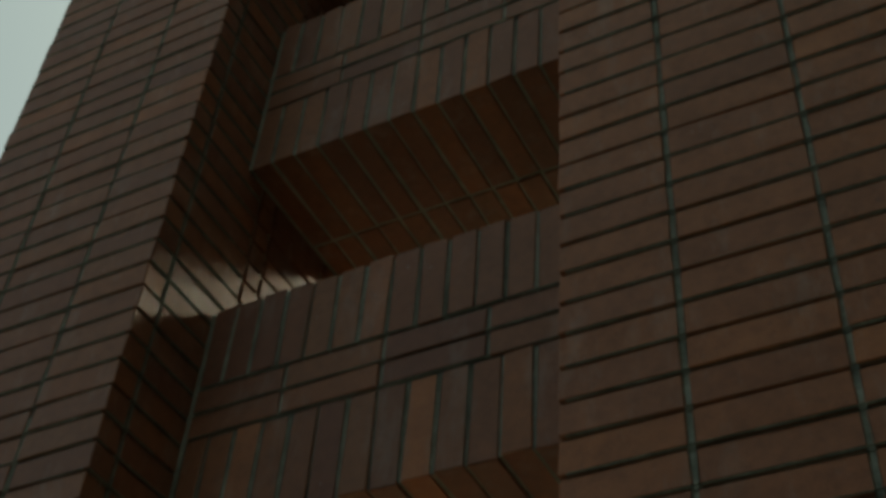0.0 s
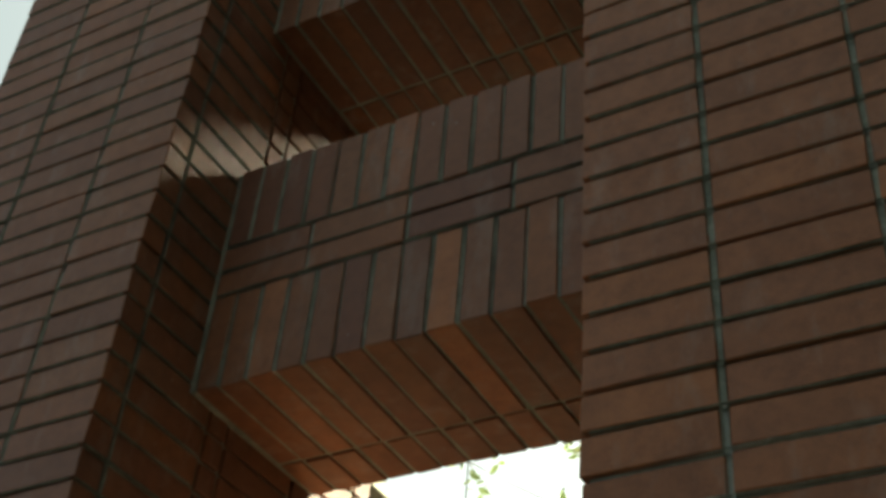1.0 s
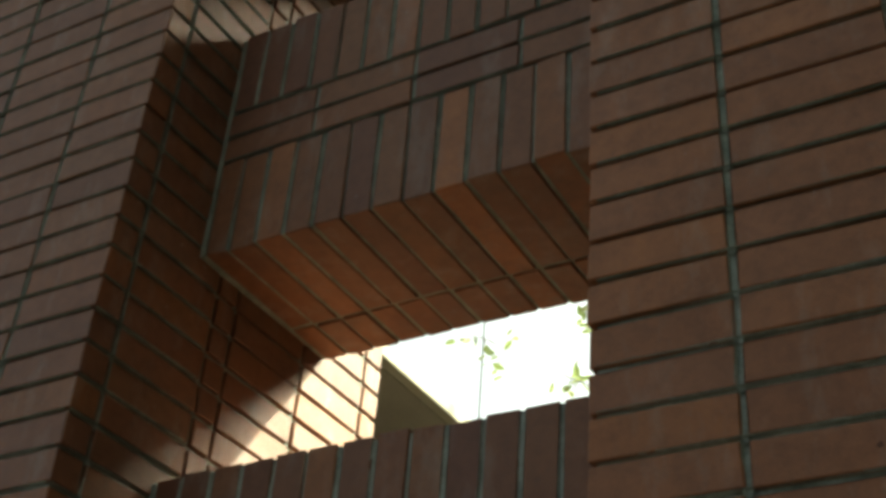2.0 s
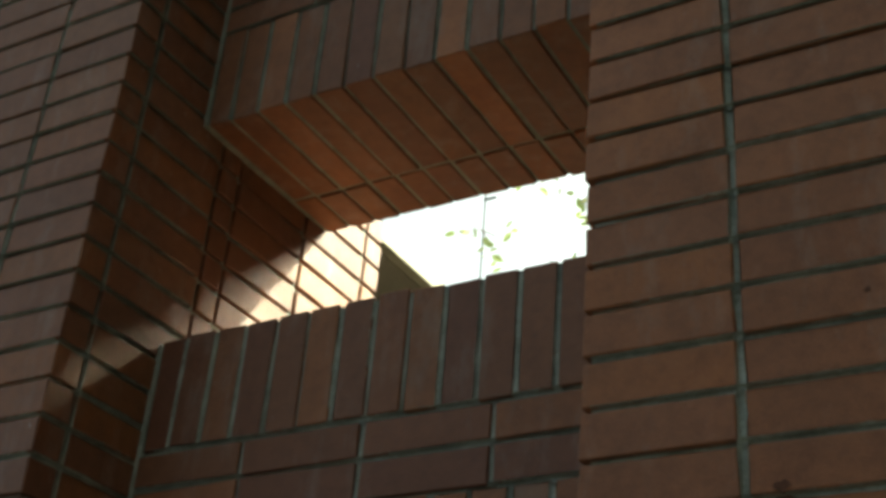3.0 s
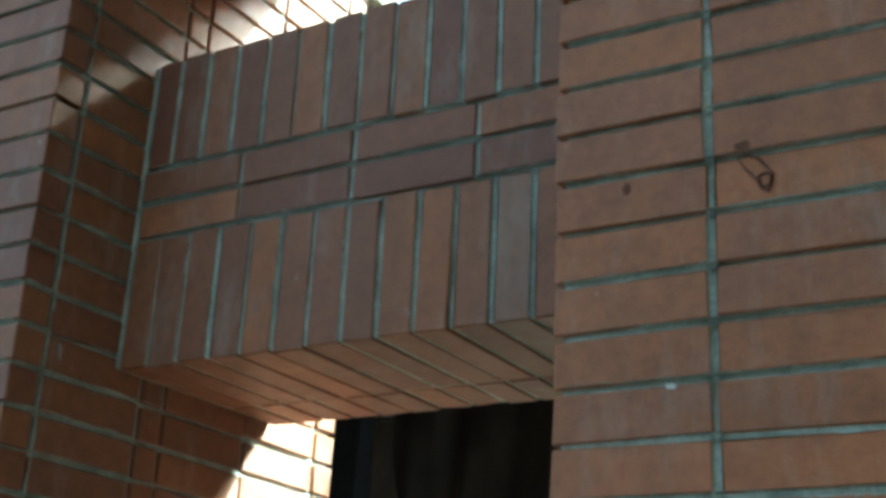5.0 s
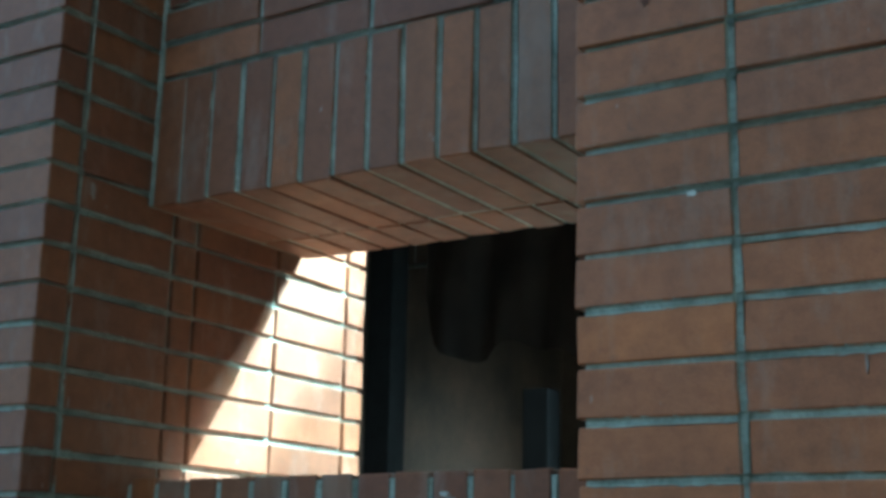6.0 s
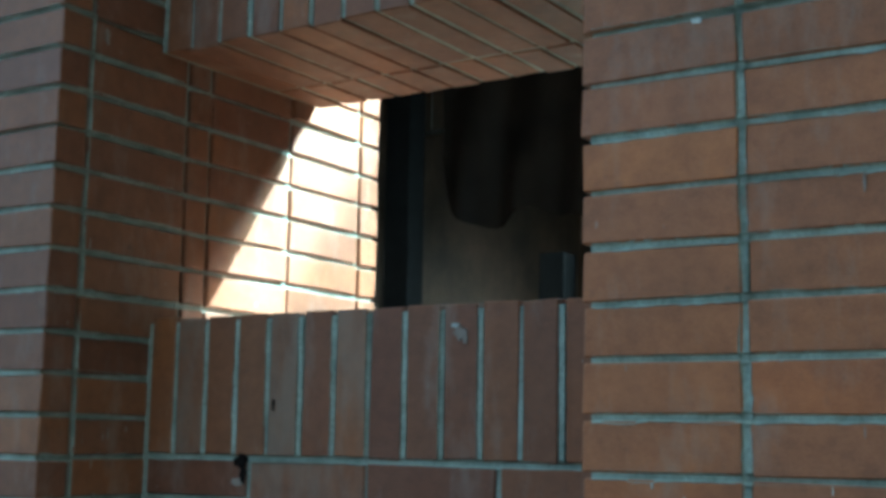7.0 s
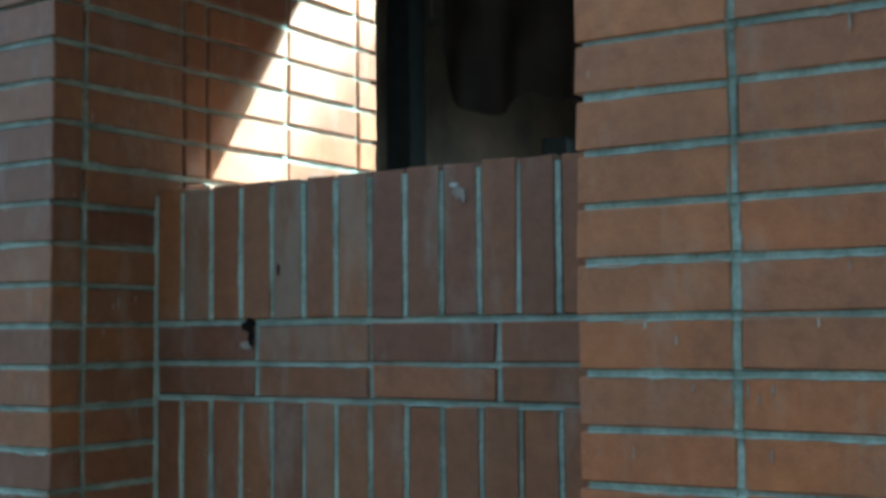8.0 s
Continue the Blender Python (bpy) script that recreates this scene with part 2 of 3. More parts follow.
def smears(bm, a, b, across, out, half, spread=1.0, seed=0):
    """Two thin uneven ribbons of mortar that lap over the brick edges along one joint from a to b."""
    r = random.Random(seed)
    a, b, across, out = Vector(a), Vector(b), Vector(across), Vector(out)
    n = max(3, int((b - a).length / 0.011))
    for side in (-1, 1):
        wide, w = [], r.uniform(0.0, 0.002)
        for k in range(n + 1):
            w = 0.6 * w + 0.4 * r.gauss(0.0007, 0.0026)
            wide.append(min(0.0042, max(0.0, w)) * spread)
        rows = []
        for k in range(n + 1):
            p = a.lerp(b, k / n)
            rows.append((bm.verts.new(p + across * side * (half - 0.0016) - out * 0.0045),
                         bm.verts.new(p + across * side * (half + wide[k]) + out * 0.0003)))
        for k in range(n):
            quad = (rows[k][0], rows[k][1], rows[k + 1][1], rows[k + 1][0])
            bm.faces.new(quad)
    return bm


# above this height the mortar colour is darker, taking in the joints' shade
DARK_FROM = 1.46
# the reveals are raked out deeper than the faces
RAKED = 0.0105
# below this one the joints were filled almost to the face
FLUSH = 0.56


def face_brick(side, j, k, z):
    """The brick of one place in a pier's face: the marked pier's low courses are lighter and more orange, with warm
    bounced light put into their colour.
    """
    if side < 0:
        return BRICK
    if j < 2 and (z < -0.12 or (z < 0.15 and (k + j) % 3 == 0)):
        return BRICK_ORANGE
    return BRICK_LOW_LIT if z < FLUSH else BRICK_WARM


def pier(label, corner, side, near_reveal):
    """A pier whose free corner stands at x = corner and which runs to that side (-1 or 1)."""
    root = thing("brick_pier", label, "brick pier", (corner, 0, GROUND_Z), "structure", "piers of the brick screen")
    h = JOINT / 2
    wide = FACE[-1][1]

    def span(a, b):
        return (min(side * a, side * b), max(side * a, side * b))

    lo, hi = span(RECESS, wide - RECESS)
    high = TOP_COURSE * COURSE + BED - GROUND_Z - 0.012
    turn = DARK_FROM - GROUND_Z
    low_zone = FLUSH - GROUND_Z
    for bottom, top, mortar, deep, told in ((-0.02, low_zone, MORTAR, 0.0042, "pale grey-green mortar pointed almost flush"),
                                            (low_zone, turn, MORTAR, RECESS, "pale grey-green mortar raked back between the bricks"),
                                            (turn, high, MORTAR_DARKER, 0.0125, "darker mortar, shade put into its colour, raked back between bricks")):
        lo, hi = span(RAKED, wide - RAKED)
        part("mortar", boxes(((lo, deep, bottom), (hi, THICK - deep, top))), mortar, root, told)
        # the head joints of the stack bond are pointed almost flush, in one run
        for a, _ in FACE[1:]:
            lo, hi = span(a - HEAD / 2 - 0.001, a + HEAD / 2 + 0.001)
            part("head_joint", boxes(((lo, 0.0032 if mortar is MORTAR_DARKER else min(0.0050, deep - 0.001), bottom), (hi, 0.03, top))), mortar, root)
        for y in [y0 for y0, _ in REVEAL] + [REVEAL[-1][1]]:
            lo, hi = span(RAKED - 0.0015, 0.03)
            part("head_joint", boxes(((lo, y - JOINT / 2 - 0.001, bottom), (hi, y + JOINT / 2 + 0.001, top))), mortar, root)
        bm = bmesh.new()
        first, last = (LOW_COURSE + 12, 8) if bottom < 0 else (8, 21) if mortar is MORTAR else (21, 62)
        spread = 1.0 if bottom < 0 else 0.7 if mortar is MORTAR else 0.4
        for k in range(first, last):
            z = k * COURSE + BED - GROUND_Z
            smears(bm, (side * 0.012, 0, z), (side * wide, 0, z), (0, 0, 1), (0, -1, 0), h, spread, 7 * k + side)
            if near_reveal:
                smears(bm, (0, 0.004, z), (0, 0.30, z), (0, 0, 1), (-side, 0, 0), h, spread, 11 * k + 3)
        low, up = first * COURSE + BED - GROUND_Z, last * COURSE + BED - GROUND_Z
        for a, _ in FACE[1:]:
            smears(bm, (side * a, 0, low), (side * a, 0, up), (1, 0, 0), (0, -1, 0), HEAD / 2, spread, int(a * 1000) + side)
        if near_reveal:
            for y, _ in REVEAL[:1]:
                smears(bm, (0, y, low), (0, y, up), (0, 1, 0), (-side, 0, 0), h, spread, int(y * 1000))
        tagged(part("mortar_smear", bm, mortar, root), "mortar lapped unevenly over the brick edges", kind="stuff")
    rest = []
    for k in range(LOW_COURSE, TOP_COURSE):
        z0, z1 = k * COURSE + BED - GROUND_Z + h, (k + 1) * COURSE + BED - GROUND_Z - h
        z = k * COURSE
        for j, (a, b) in enumerate(FACE):
            lo, hi = span(a + (HEAD / 2 if j else 0), b - (HEAD / 2 if j < 2 else 0))
            deep = 0.069 - h
            front = ((lo, 0.0, z0), (hi, deep, z1))
            if -0.36 < z < 4.4 and (j < 2 or side < 0 or z > 1.0):
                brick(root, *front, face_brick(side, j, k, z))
            else:
                rest.append(front)
            rest.append(((lo, THICK - deep, z0), (hi, THICK, z1)))
        for y0, y1 in REVEAL:
            lo, hi = span(0.0, 0.10)
            inner = ((lo, y0 + h, z0), (hi, y1 - h, z1))
            if near_reveal and -0.1 < z < 2.0:
                brick(root, *inner)
            else:
                rest.append(inner)
            lo, hi = span(wide - 0.10, wide)
            rest.append(((lo, y0 + h, z0), (hi, y1 - h, z1)))
    joined_bricks(root, rest, "more of the same brown brickwork")
    return root


left_pier = pier("stack-bonded brown brick pier, its reveal half sunlit", -BAY, -1, True)
right_pier = pier("stack-bonded brown brick pier with scorch marks and drips", 0.0, 1, False)

# ---- spandrels: soldier course, two stretcher courses, soldier course ----
SOLDIER = 0.240
PITCH = 0.0697
SLIM = 0.0084          # the soldiers' upright joints


SPEC = {"smeared": BRICK_SMEARED, "dark": BRICK_DARK, "orange": BRICK_WARM, "plain": BRICK}


def spandrel(label, mid, odd={}, beds=(-COURSE, 0.0, COURSE)):
    """beds: the heights of the three bed joints of the stretcher band, from the middle."""
    root = thing("brick_spandrel", label, "brick spandrel", (0, 0, mid), "structure", "spandrels between the piers")
    mortar = MORTAR if mid < DARK_FROM else MORTAR_DARKER
    h = JOINT / 2
    tall = COURSE + SOLDIER
    deep = RECESS if mid > FLUSH else 0.0045
    part("mortar", boxes(((-BAY - 0.002, DEEP + deep, -tall + 0.0040), (0.002, BACK - 0.001, tall - 0.004))), mortar, root,
         "mortar raked back between the bricks")
    part("mortar_fillet", boxes(((-BAY - 0.002, DEEP + 0.0015, -tall + 0.004), (-BAY + 0.0105, DEEP + 0.02, tall - 0.006)), bevel=0.0012), mortar, root)
    split = 0.555
    for row in (0, 1):
        z0, z1 = ((-tall, beds[0] - h), (beds[2] + h, tall))[row]
        for i in range(14):
            x0 = -BAY + 0.012 if i == 0 else -0.9185 + PITCH * (i - 1) + SLIM / 2
            x1 = -0.9185 + PITCH * i - SLIM / 2
            up = (rng.uniform(0.0040, 0.0055) if mid == 0 else rng.uniform(-0.002, 0.004)) if row else rng.uniform(-0.0015, 0.0015)
            spec = SPEC[odd.get((row, i), "plain")]
            a, b = (z0, z1 + up) if row else (z0 + up, z1)
            brick(root, (x0, DEEP, a), (x1, split - h, b), spec)
            brick(root, (x0, split + h, a), (x1, BACK, b))
            x = -0.9185 + PITCH * i
            part("head_joint", boxes(((x - SLIM / 2 - 0.001, DEEP + 0.38 * deep + rng.uniform(-0.0012, 0.0018), z0 + 0.003), (x + SLIM / 2 + 0.001, split - 0.02, z1 - 0.004))), mortar, root)
    stops = [-BAY + 0.012, -0.745, -0.500, -0.2575, -0.006]
    for row in (0, 1):
        for i in range(4):
            a, b = stops[i] + (h if i else 0), stops[i + 1] - h
            z0, z1 = beds[row] + h, beds[row + 1] - h
            spec = SPEC[odd.get((row + 2, i), "plain")]
            brick(root, (a, DEEP, z0), (b, DEEP + 0.10, z1), spec)
            brick(root, (a, BACK - 0.10, z0), (b, BACK, z1))
            if i < 3:
                x = stops[i + 1]
                part("head_joint", boxes(((x - h - 0.001, DEEP + 0.005, z0 - 0.003), (x + h + 0.001, DEEP + 0.03, z1 + 0.003))), mortar, root)
    bm = bmesh.new()
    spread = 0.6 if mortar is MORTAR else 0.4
    for z in beds:
        smears(bm, (-BAY + 0.012, DEEP, z), (-0.004, DEEP, z), (0, 0, 1), (0, -1, 0), h, spread, int(1000 * (mid + z)))
    for i in range(14):
        x = -0.9185 + PITCH * i
        for z0, z1 in ((-tall + 0.004, beds[0] - h), (beds[2] + h, tall - 0.006)):
            smears(bm, (x, DEEP, z0), (x, DEEP, z1), (1, 0, 0), (0, -1, 0), SLIM / 2, spread, int(1000 * (mid + z0)) + 31 * i)
    tagged(part("mortar_smear", bm, mortar, root), "mortar lapped unevenly over the brick edges", kind="stuff")
    return root


RISE = 16 * COURSE
spandrel("brown brick spandrel low between the piers, in shade", -RISE)
low = spandrel("brown brick spandrel with a mortar-smeared band and chalk mark", 0.0, 
               {(1, 4): "smeared", (3, 0): "dark", (3, 1): "smeared", (3, 2): "dark", (2, 0): "dark", (0, 5): "smeared", (1, 1): "smeared", (1, 6): "smeared", (1, 7): "dark", (2, 2): "orange"},
               (-0.062, -0.001, 0.070))
spandrel("brown brick spandrel under the sunlit opening", RISE,
         {(0, 11): "smeared", (2, 0): "orange", (2, 1): "dark", (2, 2): "dark", (2, 3): "dark", (1, 0): "dark", (1, 9): "dark"}, (-0.060, 0.0115, 0.0815))
spandrel("dark brown brick spandrel above the sky-lit opening", 2 * RISE,
         {(1, 0): "dark", (1, 1): "dark", (1, 2): "dark", (1, 6): "orange", (0, 5): "dark", (0, 8): "orange", (0, 2): "orange", (3, 2): "dark", (2, 2): "dark"}, (-0.063, 0.006, 0.077))
spandrel("shaded brown brick spandrel high between the piers", 3 * RISE)
spandrel("upper brown brick spandrel between the piers", 4 * RISE)
# unseen spandrels from here up, added to stop sun through the screen
spandrel("upper brown brick spandrel between the piers", 5 * RISE)
spandrel("upper brown brick spandrel between the piers", 6 * RISE)
spandrel("topmost brown brick spandrel, unseen, added to block sun", 7 * RISE)


# ---- marks on the bricks: thin flakes and blots ----
def blot(name, label, category, centre, size, material, seed, normal="y", thick=0.0005, strings=14):
    """An uneven flake lying on a face."""
    r = random.Random(seed)
    bm = bmesh.new()
    rim = []
    for i in range(strings):
        a = 2 * math.pi * i / strings
        k = r.uniform(0.55, 1.0)
        rim.append((math.cos(a) * size[0] / 2 * k, math.sin(a) * size[1] / 2 * k))
    front = [bm.verts.new((u, -thick, v)) for u, v in rim]
    back = [bm.verts.new((u * 1.02, 0.0015, v * 1.02)) for u, v in rim]
    bm.faces.new(front)
    for i in range(strings):
        j = (i + 1) % strings
        bm.faces.new((front[i], back[i], back[j], front[j]))
    bmesh.ops.recalc_face_normals(bm, faces=bm.faces[:])
    ob = new(name, mesh_of(bm, name, material))
    ob.matrix_world = pose(*centre, 0, 0, 90 if normal == "x" else 0)
    return tagged(ob, label, category)


blot("tar_blot", "small round black blot on a pier brick", "stain", (0.100, -0.001, 0.886), (0.016, 0.020), SCORCH, 3)


def scrawl(name, label, category, points, width, material):
    """A thin closed stroke lying on the pier's face."""
    bm = bmesh.new()
    n = len(points)
    rings = []
    for k in range(n):
        a, b = Vector(points[k - 1]), Vector(points[(k + 1) % n])
        d = (b - a).normalized()
        w = width * (0.35 + 0.3 * abs(math.sin(2.3 * k)))
        c = Vector(points[k])
        p, q = c + Vector((-d.y, d.x)) * w, c - Vector((-d.y, d.x)) * w
        rings.append([bm.verts.new(v) for v in ((p.x, -0.0012, p.y), (q.x, -0.0012, q.y), (q.x, 0.002, q.y), (p.x, 0.002, p.y))])
    for k in range(n):
        u, v = rings[k], rings[(k + 1) % n]
        for e in range(4):
            bm.faces.new((u[e], u[(e + 1) % 4], v[(e + 1) % 4], v[e]))
    bmesh.ops.recalc_face_normals(bm, faces=bm.faces[:])
    return tagged(new(name, mesh_of(bm, name, material)), label, category)


blot("scorch_mark", "soft dark scorch blot on a pier brick", "stain", (0.254, -0.0008, 0.9165), (0.024, 0.018), SCORCH, 20, thick=0.0004)
scrawl("scorch_mark", "thin looping dark scorch line on a pier brick", "stain",
       [(0.246, 0.903), (0.262, 0.903), (0.274, 0.896), (0.284, 0.883), (0.290, 0.873), (0.287, 0.861), (0.283, 0.852), (0.274, 0.858), (0.271, 0.868), (0.265, 0.876), (0.257, 0.885)],
       0.0026, SCORCH)
scrawl("scorch_mark", "thin dark scorch loop on a pier brick", "stain",
       [(0.272, 0.874), (0.281, 0.877), (0.289, 0.872), (0.287, 0.862), (0.279, 0.858), (0.273, 0.865)], 0.0030, SCORCH)
blot("scorch_mark", "small dark spot on a pier brick", "stain", (0.370, -0.0008, 1.149), (0.012, 0.010), SCORCH, 31, thick=0.0004)
blot("mortar_hole", "thin black crack down a soldier brick", "hole", (-0.694, DEEP - 0.001, 0.160), (0.006, 0.026), TAR, 6)
blot("mortar_hole", "ragged black hole beside a band brick", "hole", (-0.760, DEEP - 0.001, 0.064), (0.036, 0.030), TAR, 5, strings=17)
blot("mortar_hole", "black tail running down from the ragged hole", "hole", (-0.755, DEEP - 0.0012, 0.047), (0.017, 0.042), TAR, 15, strings=11)
blot("lime_patch", "pale broken mortar under the ragged hole", "lime patch", (-0.768, DEEP - 0.0009, 0.030), (0.034, 0.016), LIME_DUST, 25, thick=0.0004, strings=19)
blot("chalk_mark", "smudged white chalk mark on a soldier brick", "chalk mark", (-0.327, DEEP - 0.001, 0.268), (0.030, 0.026), LIME_DUST, 8, thick=0.0003, strings=26)
blot("chalk_mark", "smudged white chalk stroke on a soldier brick", "chalk mark", (-0.318, DEEP - 0.001, 0.262), (0.010, 0.030), LIME_DUST, 9, thick=0.0004, strings=22)
blot("chalk_mark", "smudged white chalk stroke on a soldier brick", "chalk mark", (-0.336, DEEP - 0.001, 0.281), (0.020, 0.008), LIME, 11, thick=0.0004, strings=22)
blot("paint_drip", "pale chip of lime on a pier joint", "lime chip", (0.156, -0.001, 0.620), (0.018, 0.010), LIME, 9)
blot("lime_patch", "small pale lime patch on the reveal", "lime patch", (-BAY + 0.001, 0.101, 0.808), (0.014, 0.034), LIME_DUST, 10, "x")
for i in range(34):
    r = random.Random(100 + i)
    # most drips hang from a bed joint
    joint = COURSE * r.randrange(-3, 7) + BED
    tall = 0.007 + 0.022 * r.random()
    blot("lime_drip", "thin run of lime on a pier brick", "lime drip",
         (r.uniform(0.02, 0.66), -0.0008, joint - JOINT / 2 - tall * r.uniform(0.4, 1.3)), (0.0018 + 0.0018 * r.random(), tall), LIME_DUST if i % 3 else LIME, 200 + i, thick=0.0004, strings=10)
for i in range(9):
    r = random.Random(400 + i)
    blot("lime_drip", "thin run of lime on the pier reveal", "lime drip",
         (-BAY + 0.0008, r.uniform(0.08, 0.22), r.uniform(-0.15, 0.45)), (0.0018 + 0.0014 * r.random(), 0.008 + 0.022 * r.random()), LIME_DUST, 430 + i, "x", thick=0.0004, strings=10)

# ---- the open-sided shelter behind the screen ----
shelter = thing("shelter", "dark rendered shelter with a thin slab roof, doorway and added light gap", "shelter", (-2.23, 0, GROUND_Z), "structure")
ROOF = 3.24 - GROUND_Z
DOOR = 2.95 - GROUND_Z
part("roof_slab", boxes(((-3.3, 1.0, ROOF + 0.035), (-0.03, 10.6, ROOF + 0.09)), bevel=0.006), TAN_WALL, shelter, "tan thin roof slab jutting over the wall")
part("fascia", boxes(((-0.03, 0.98, ROOF + 0.03), (0.03, 10.62, ROOF + 0.10)), bevel=0.005), PLASTER, shelter, "pale thin roof edge")
EAVE = ROOF + 0.032
# the narrow opening is unseen, added to let light onto the rear wall
part("front_wall", boxes(((-0.75, 1.0, 0), (-0.50, 3.2, EAVE)), ((-0.75, 3.2, DOOR), (-0.50, 6.40, EAVE)), ((-0.75, 6.40, 0), (-0.50, 8.70, EAVE)),
                         ((-0.75, 8.70, 3.5), (-0.50, 9.20, EAVE)), ((-0.75, 9.20, 0), (-0.50, 10.6, EAVE))),
     TAN_WALL, shelter, "tan plastered front wall with a wide doorway and an unseen light gap")
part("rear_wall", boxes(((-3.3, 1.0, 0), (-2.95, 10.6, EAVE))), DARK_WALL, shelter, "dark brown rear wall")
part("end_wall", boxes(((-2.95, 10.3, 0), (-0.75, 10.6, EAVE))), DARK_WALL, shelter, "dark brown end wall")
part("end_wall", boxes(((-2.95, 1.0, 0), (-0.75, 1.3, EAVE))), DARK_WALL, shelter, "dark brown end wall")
part("roof_beam", boxes(((-2.95, 6.9, ROOF - 0.34), (-0.75, 7.1, EAVE))), DARK_STEEL, shelter, "dark roof beam")
bm = bmesh.new()
for x in (-2.55, -1.30):
    bmesh.ops.create_cone(bm, cap_ends=True, segments=8, radius1=0.005, radius2=0.005, depth=0.42, matrix=pose(x, 6.93, ROOF - 0.54))
bmesh.ops.create_cone(bm, cap_ends=True, segments=12, radius1=0.016, radius2=0.016, depth=1.95, matrix=pose(-1.90, 6.93, ROOF - 0.745, 0, 90, 0))
part("service_pipe", bm, PIPE, shelter, "thin dull galvanised pipe hung under the beam", True)

# ---- things under the shelter ----


# made-up sheet standing in for soft dark shapes on the rear wall
def tarpaulin(x0, x1, y, top, low):
    """A dark sheet draped from the beam, with folds and a rounded, sagging lower corner."""
    bm = bmesh.new()
    across, down = 26, 18
    for back in (0.0, 0.006):
        rows = []
        for j in range(down + 1):
            row = []
            for i in range(across + 1):
                u, v = i / across, j / down
                curl = 1 - math.sqrt(max(0.0, 1 - (1 - min(1.0, u / 0.30)) ** 2))
                drop = (top - low) * (1 - 0.45 * curl) + 0.07 * math.sin(9 * u) + 0.03 * math.sin(23 * u)
                fold = 0.035 * math.sin(19 * u + 2.5 * v) + 0.02 * math.sin(41 * u) * v
                row.append(bm.verts.new((x0 + (x1 - x0) * u, y + fold + back, top - drop * v)))
            rows.append(row)
        for a, b in zip(rows, rows[1:]):
            for i in range(across):
                bm.faces.new((a[i], a[i + 1], b[i + 1], b[i]))
    ob = new("tarpaulin", mesh_of(bm, "tarpaulin", BLACK_SHEET, True))
    return tagged(ob, "made-up black sheet for dark shapes, hanging in folds from the beam", "tarpaulin")


tarpaulin(-4.62, -3.05, 6.82, 2.905, 1.72)


def steel_post(label, x, y, w, top):
    root = thing("steel_post", label, "post", (x, y, GROUND_Z))
    part("shaft", boxes(((-w / 2, -w / 2, 0.012), (w / 2, w / 2, top - GROUND_Z)), bevel=0.006), DARK_STEEL, root)
    part("base_plate", boxes(((-w * 0.8, -w * 0.8, 0), (w * 0.8, w * 0.8, 0.012))), DARK_STEEL, root)
    return root


steel_post("square black steel post holding the shelter roof", -4.90, 6.75, 0.22, 3.335)
steel_post("short black steel post under the shelter", -3.40, 6.43, 0.19, 1.38)

# ---- tree behind the screen, its fringe hanging into the sky-lit opening ----


def limb(bm, points, radii, sides=8):
    rings = []
    for i, (p, r) in enumerate(zip(points, radii)):
        a = points[min(i + 1, len(points) - 1)] - points[max(i - 1, 0)]
        q = a.to_track_quat("Z", "X")
        rings.append([bm.verts.new(p + q @ Vector((r * math.cos(2 * math.pi * k / sides), r * math.sin(2 * math.pi * k / sides), 0))) for k in range(sides)])
    for lo, hi in zip(rings, rings[1:]):
        for k in range(sides):
            bm.faces.new((lo[k], lo[(k + 1) % sides], hi[(k + 1) % sides], hi[k]))
    bm.faces.new(rings[-1])


def bent(r, a, b, n=6, sway=0.12):
    side = Vector((r.uniform(-1, 1), r.uniform(-1, 1), r.uniform(-0.3, 0.6))) * sway * (b - a).length
    return [a.lerp(b, i / n) + side * math.sin(math.pi * i / n) for i in range(n + 1)]


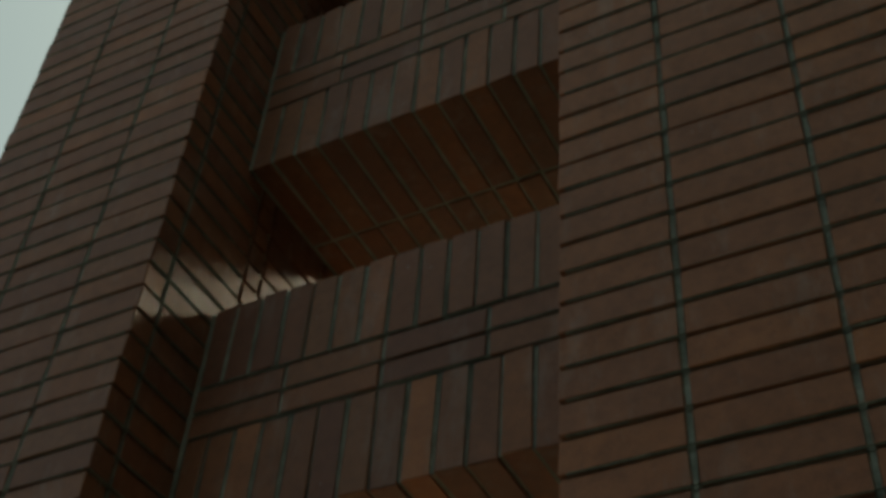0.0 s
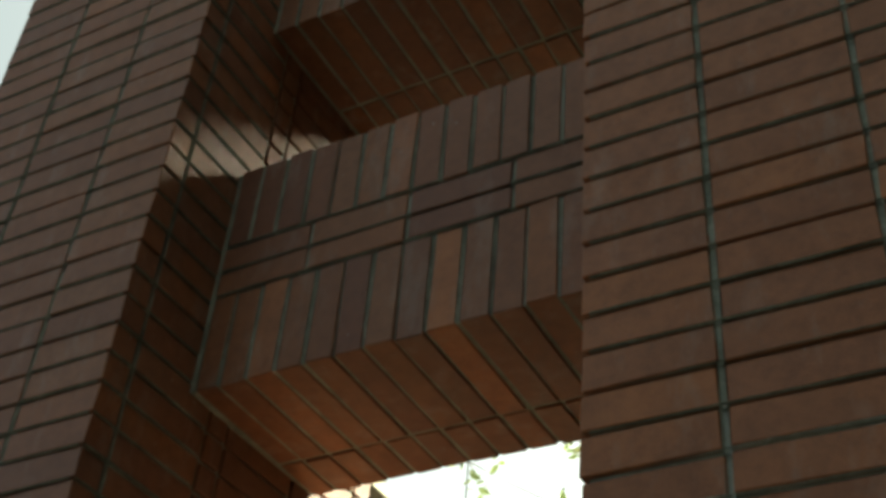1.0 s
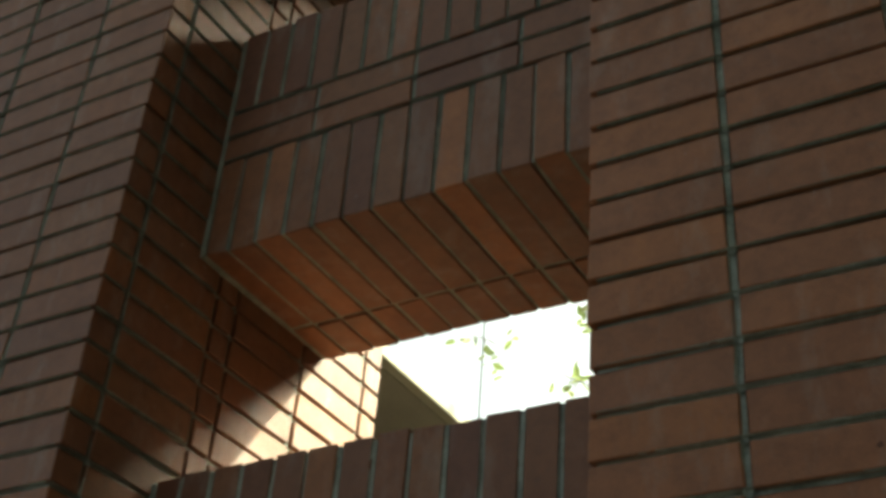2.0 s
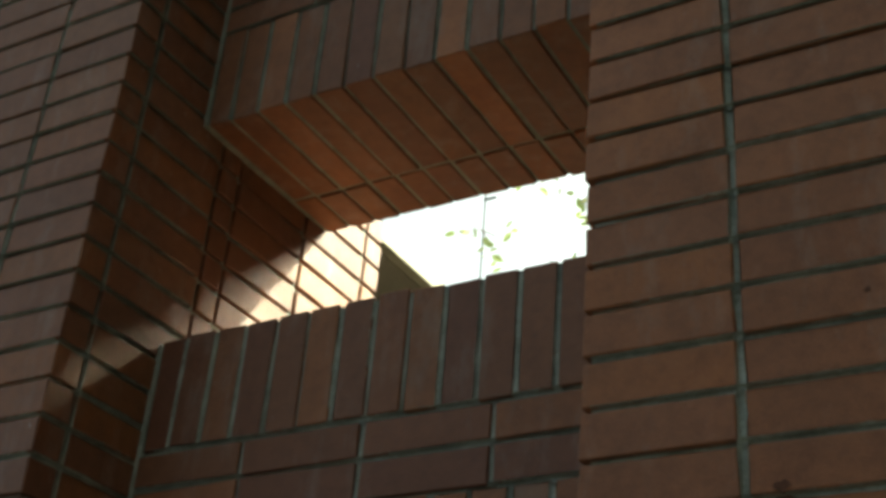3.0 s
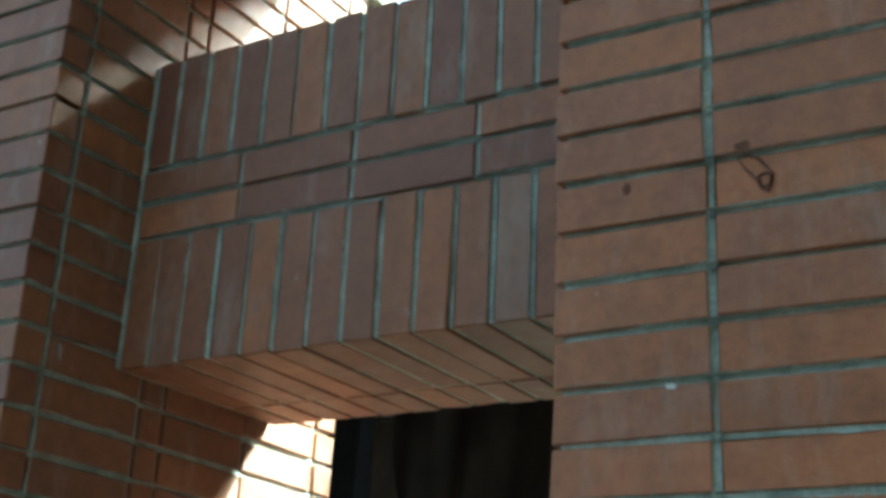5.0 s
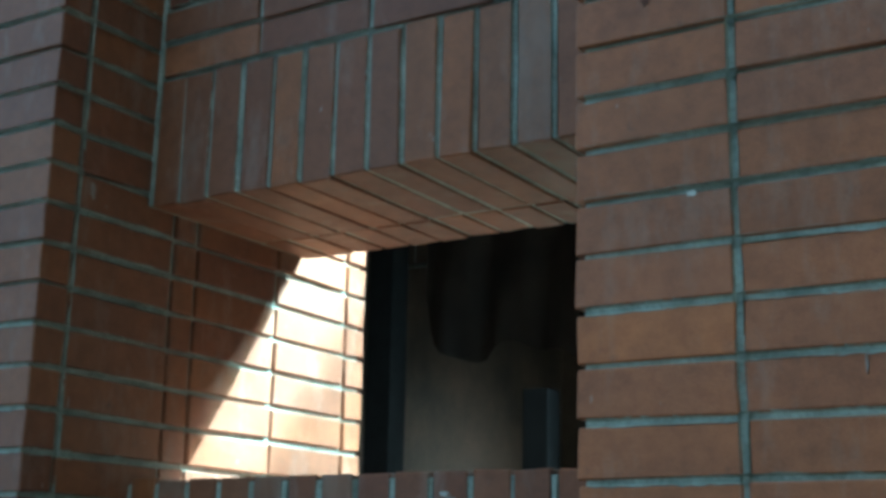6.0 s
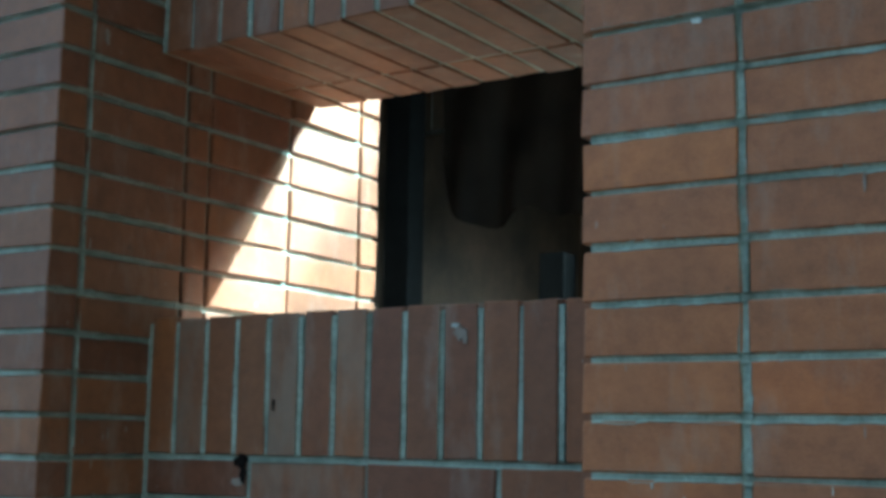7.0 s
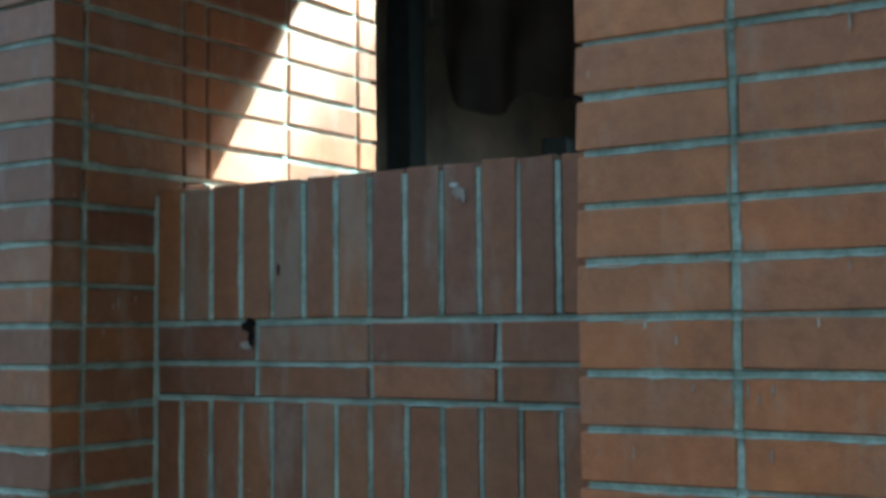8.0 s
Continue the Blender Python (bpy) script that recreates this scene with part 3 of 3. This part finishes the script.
def tree(x, y):
    r = random.Random(12)
    root = thing("tree", "broad-leaved green tree, sparse at its fringe, behind the screen", "tree", (x, y, GROUND_Z))
    trunk, twigs, leaves = bmesh.new(), bmesh.new(), bmesh.new()
    fork = Vector((0.05, 0, 4.4))
    limb(trunk, bent(r, Vector((0, 0, -0.05)), fork, 8, 0.03), [0.17 - 0.009 * i for i in range(9)], 12)
    fringe = [Vector((-2.36, 0.2, 5.97)), Vector((-2.08, 0.2, 6.30)), Vector((-1.70, 0.2, 6.02)), Vector((-1.72, 0.2, 5.50))]
    ends = fringe + [Vector((0.3, 0.3, 6.9)), Vector((-0.5, 0.7, 6.8)),
            Vector((0.9, -0.1, 6.2)), Vector((-0.7, -0.5, 6.4)), Vector((0.6, 0.7, 5.9))]
    tips = []
    for e in ends:
        way = bent(r, fork, e, 7)
        thin = e in fringe
        limb(twigs, way, [(0.045 - 0.0057 * i) * (0.14 if thin else 1.0) for i in range(8)], 7)
        for p in way[7:] if thin else way[3:]:
            for _ in range(3):
                wide = 0.07 if thin else 0.28
                tip = p + Vector((r.gauss(0, wide), r.gauss(0, wide), r.gauss(-0.02, wide)))
                limb(twigs, bent(r, p, tip, 3), [0.004, 0.003, 0.002, 0.0015] if thin else [0.006, 0.005, 0.003, 0.002], 5)
                tips.append((tip, thin))
    for tip, thin in tips:
        for _ in range(7 if thin else 22):
            c = tip + Vector((r.gauss(0, 0.06), r.gauss(0, 0.06), r.gauss(-0.02, 0.06)))
            size = r.uniform(0.055, 0.095) if thin else r.uniform(0.03, 0.062)
            turn = Euler((r.uniform(-1.1, 1.1), r.uniform(-1.1, 1.1), r.uniform(0, 6.28))).to_matrix()
            rim = [(0, -0.5, 0), (0.22, -0.2, 0.03), (0.20, 0.15, 0.04), (0, 0.55, -0.03), (-0.20, 0.15, 0.04), (-0.22, -0.2, 0.03)]
            vs = [leaves.verts.new(c + turn @ (Vector(v) * size)) for v in rim]
            leaves.faces.new((vs[0], vs[1], vs[2], vs[3]))
            leaves.faces.new((vs[0], vs[3], vs[4], vs[5]))
    part("trunk", trunk, BARK, root, "ridged brown trunk", True)
    part("branchwork", twigs, BARK, root, "bent branches and twigs", True)
    part("crown", leaves, LEAF, root, "small backlit green leaves")
    return root


tree(-0.50, 4.5)

# ---- thin upright far behind, made up for a line of unknown kind ----
mast = thing("thin_upright", "thin dark upright with a short side stub, far behind", "mast", (-7.05, 12.0, GROUND_Z))
bm = bmesh.new()
bmesh.ops.create_cone(bm, cap_ends=True, segments=10, radius1=0.013, radius2=0.011, depth=12.6, matrix=pose(0, 0, 6.3))
part("pole", bm, DARK_STEEL, mast)
part("cross_arm", boxes(((-0.02, -0.012, 11.53), (0.17, 0.012, 11.56))), DARK_STEEL, mast)
part("base_plate", boxes(((-0.12, -0.12, 0), (0.12, 0.12, 0.02))), DARK_STEEL, mast)

# ---- unseen railing added on the rear wall to half-shade the sunlit reveal ----
rail = thing("shade_railing", "unseen close-set railing added to half-shade the sunlit reveal", "railing", (6.25, 6.06, 7.60))
part("top_rail", boxes(((0.0, -0.02, 0.80), (1.54, 0.02, 0.84))), DARK_STEEL, rail)
for i in range(22):
    part("baluster", boxes(((0.03 + 0.07 * i, -0.009, -0.01), (0.057 + 0.07 * i, 0.009, 0.80))), DARK_STEEL, rail)
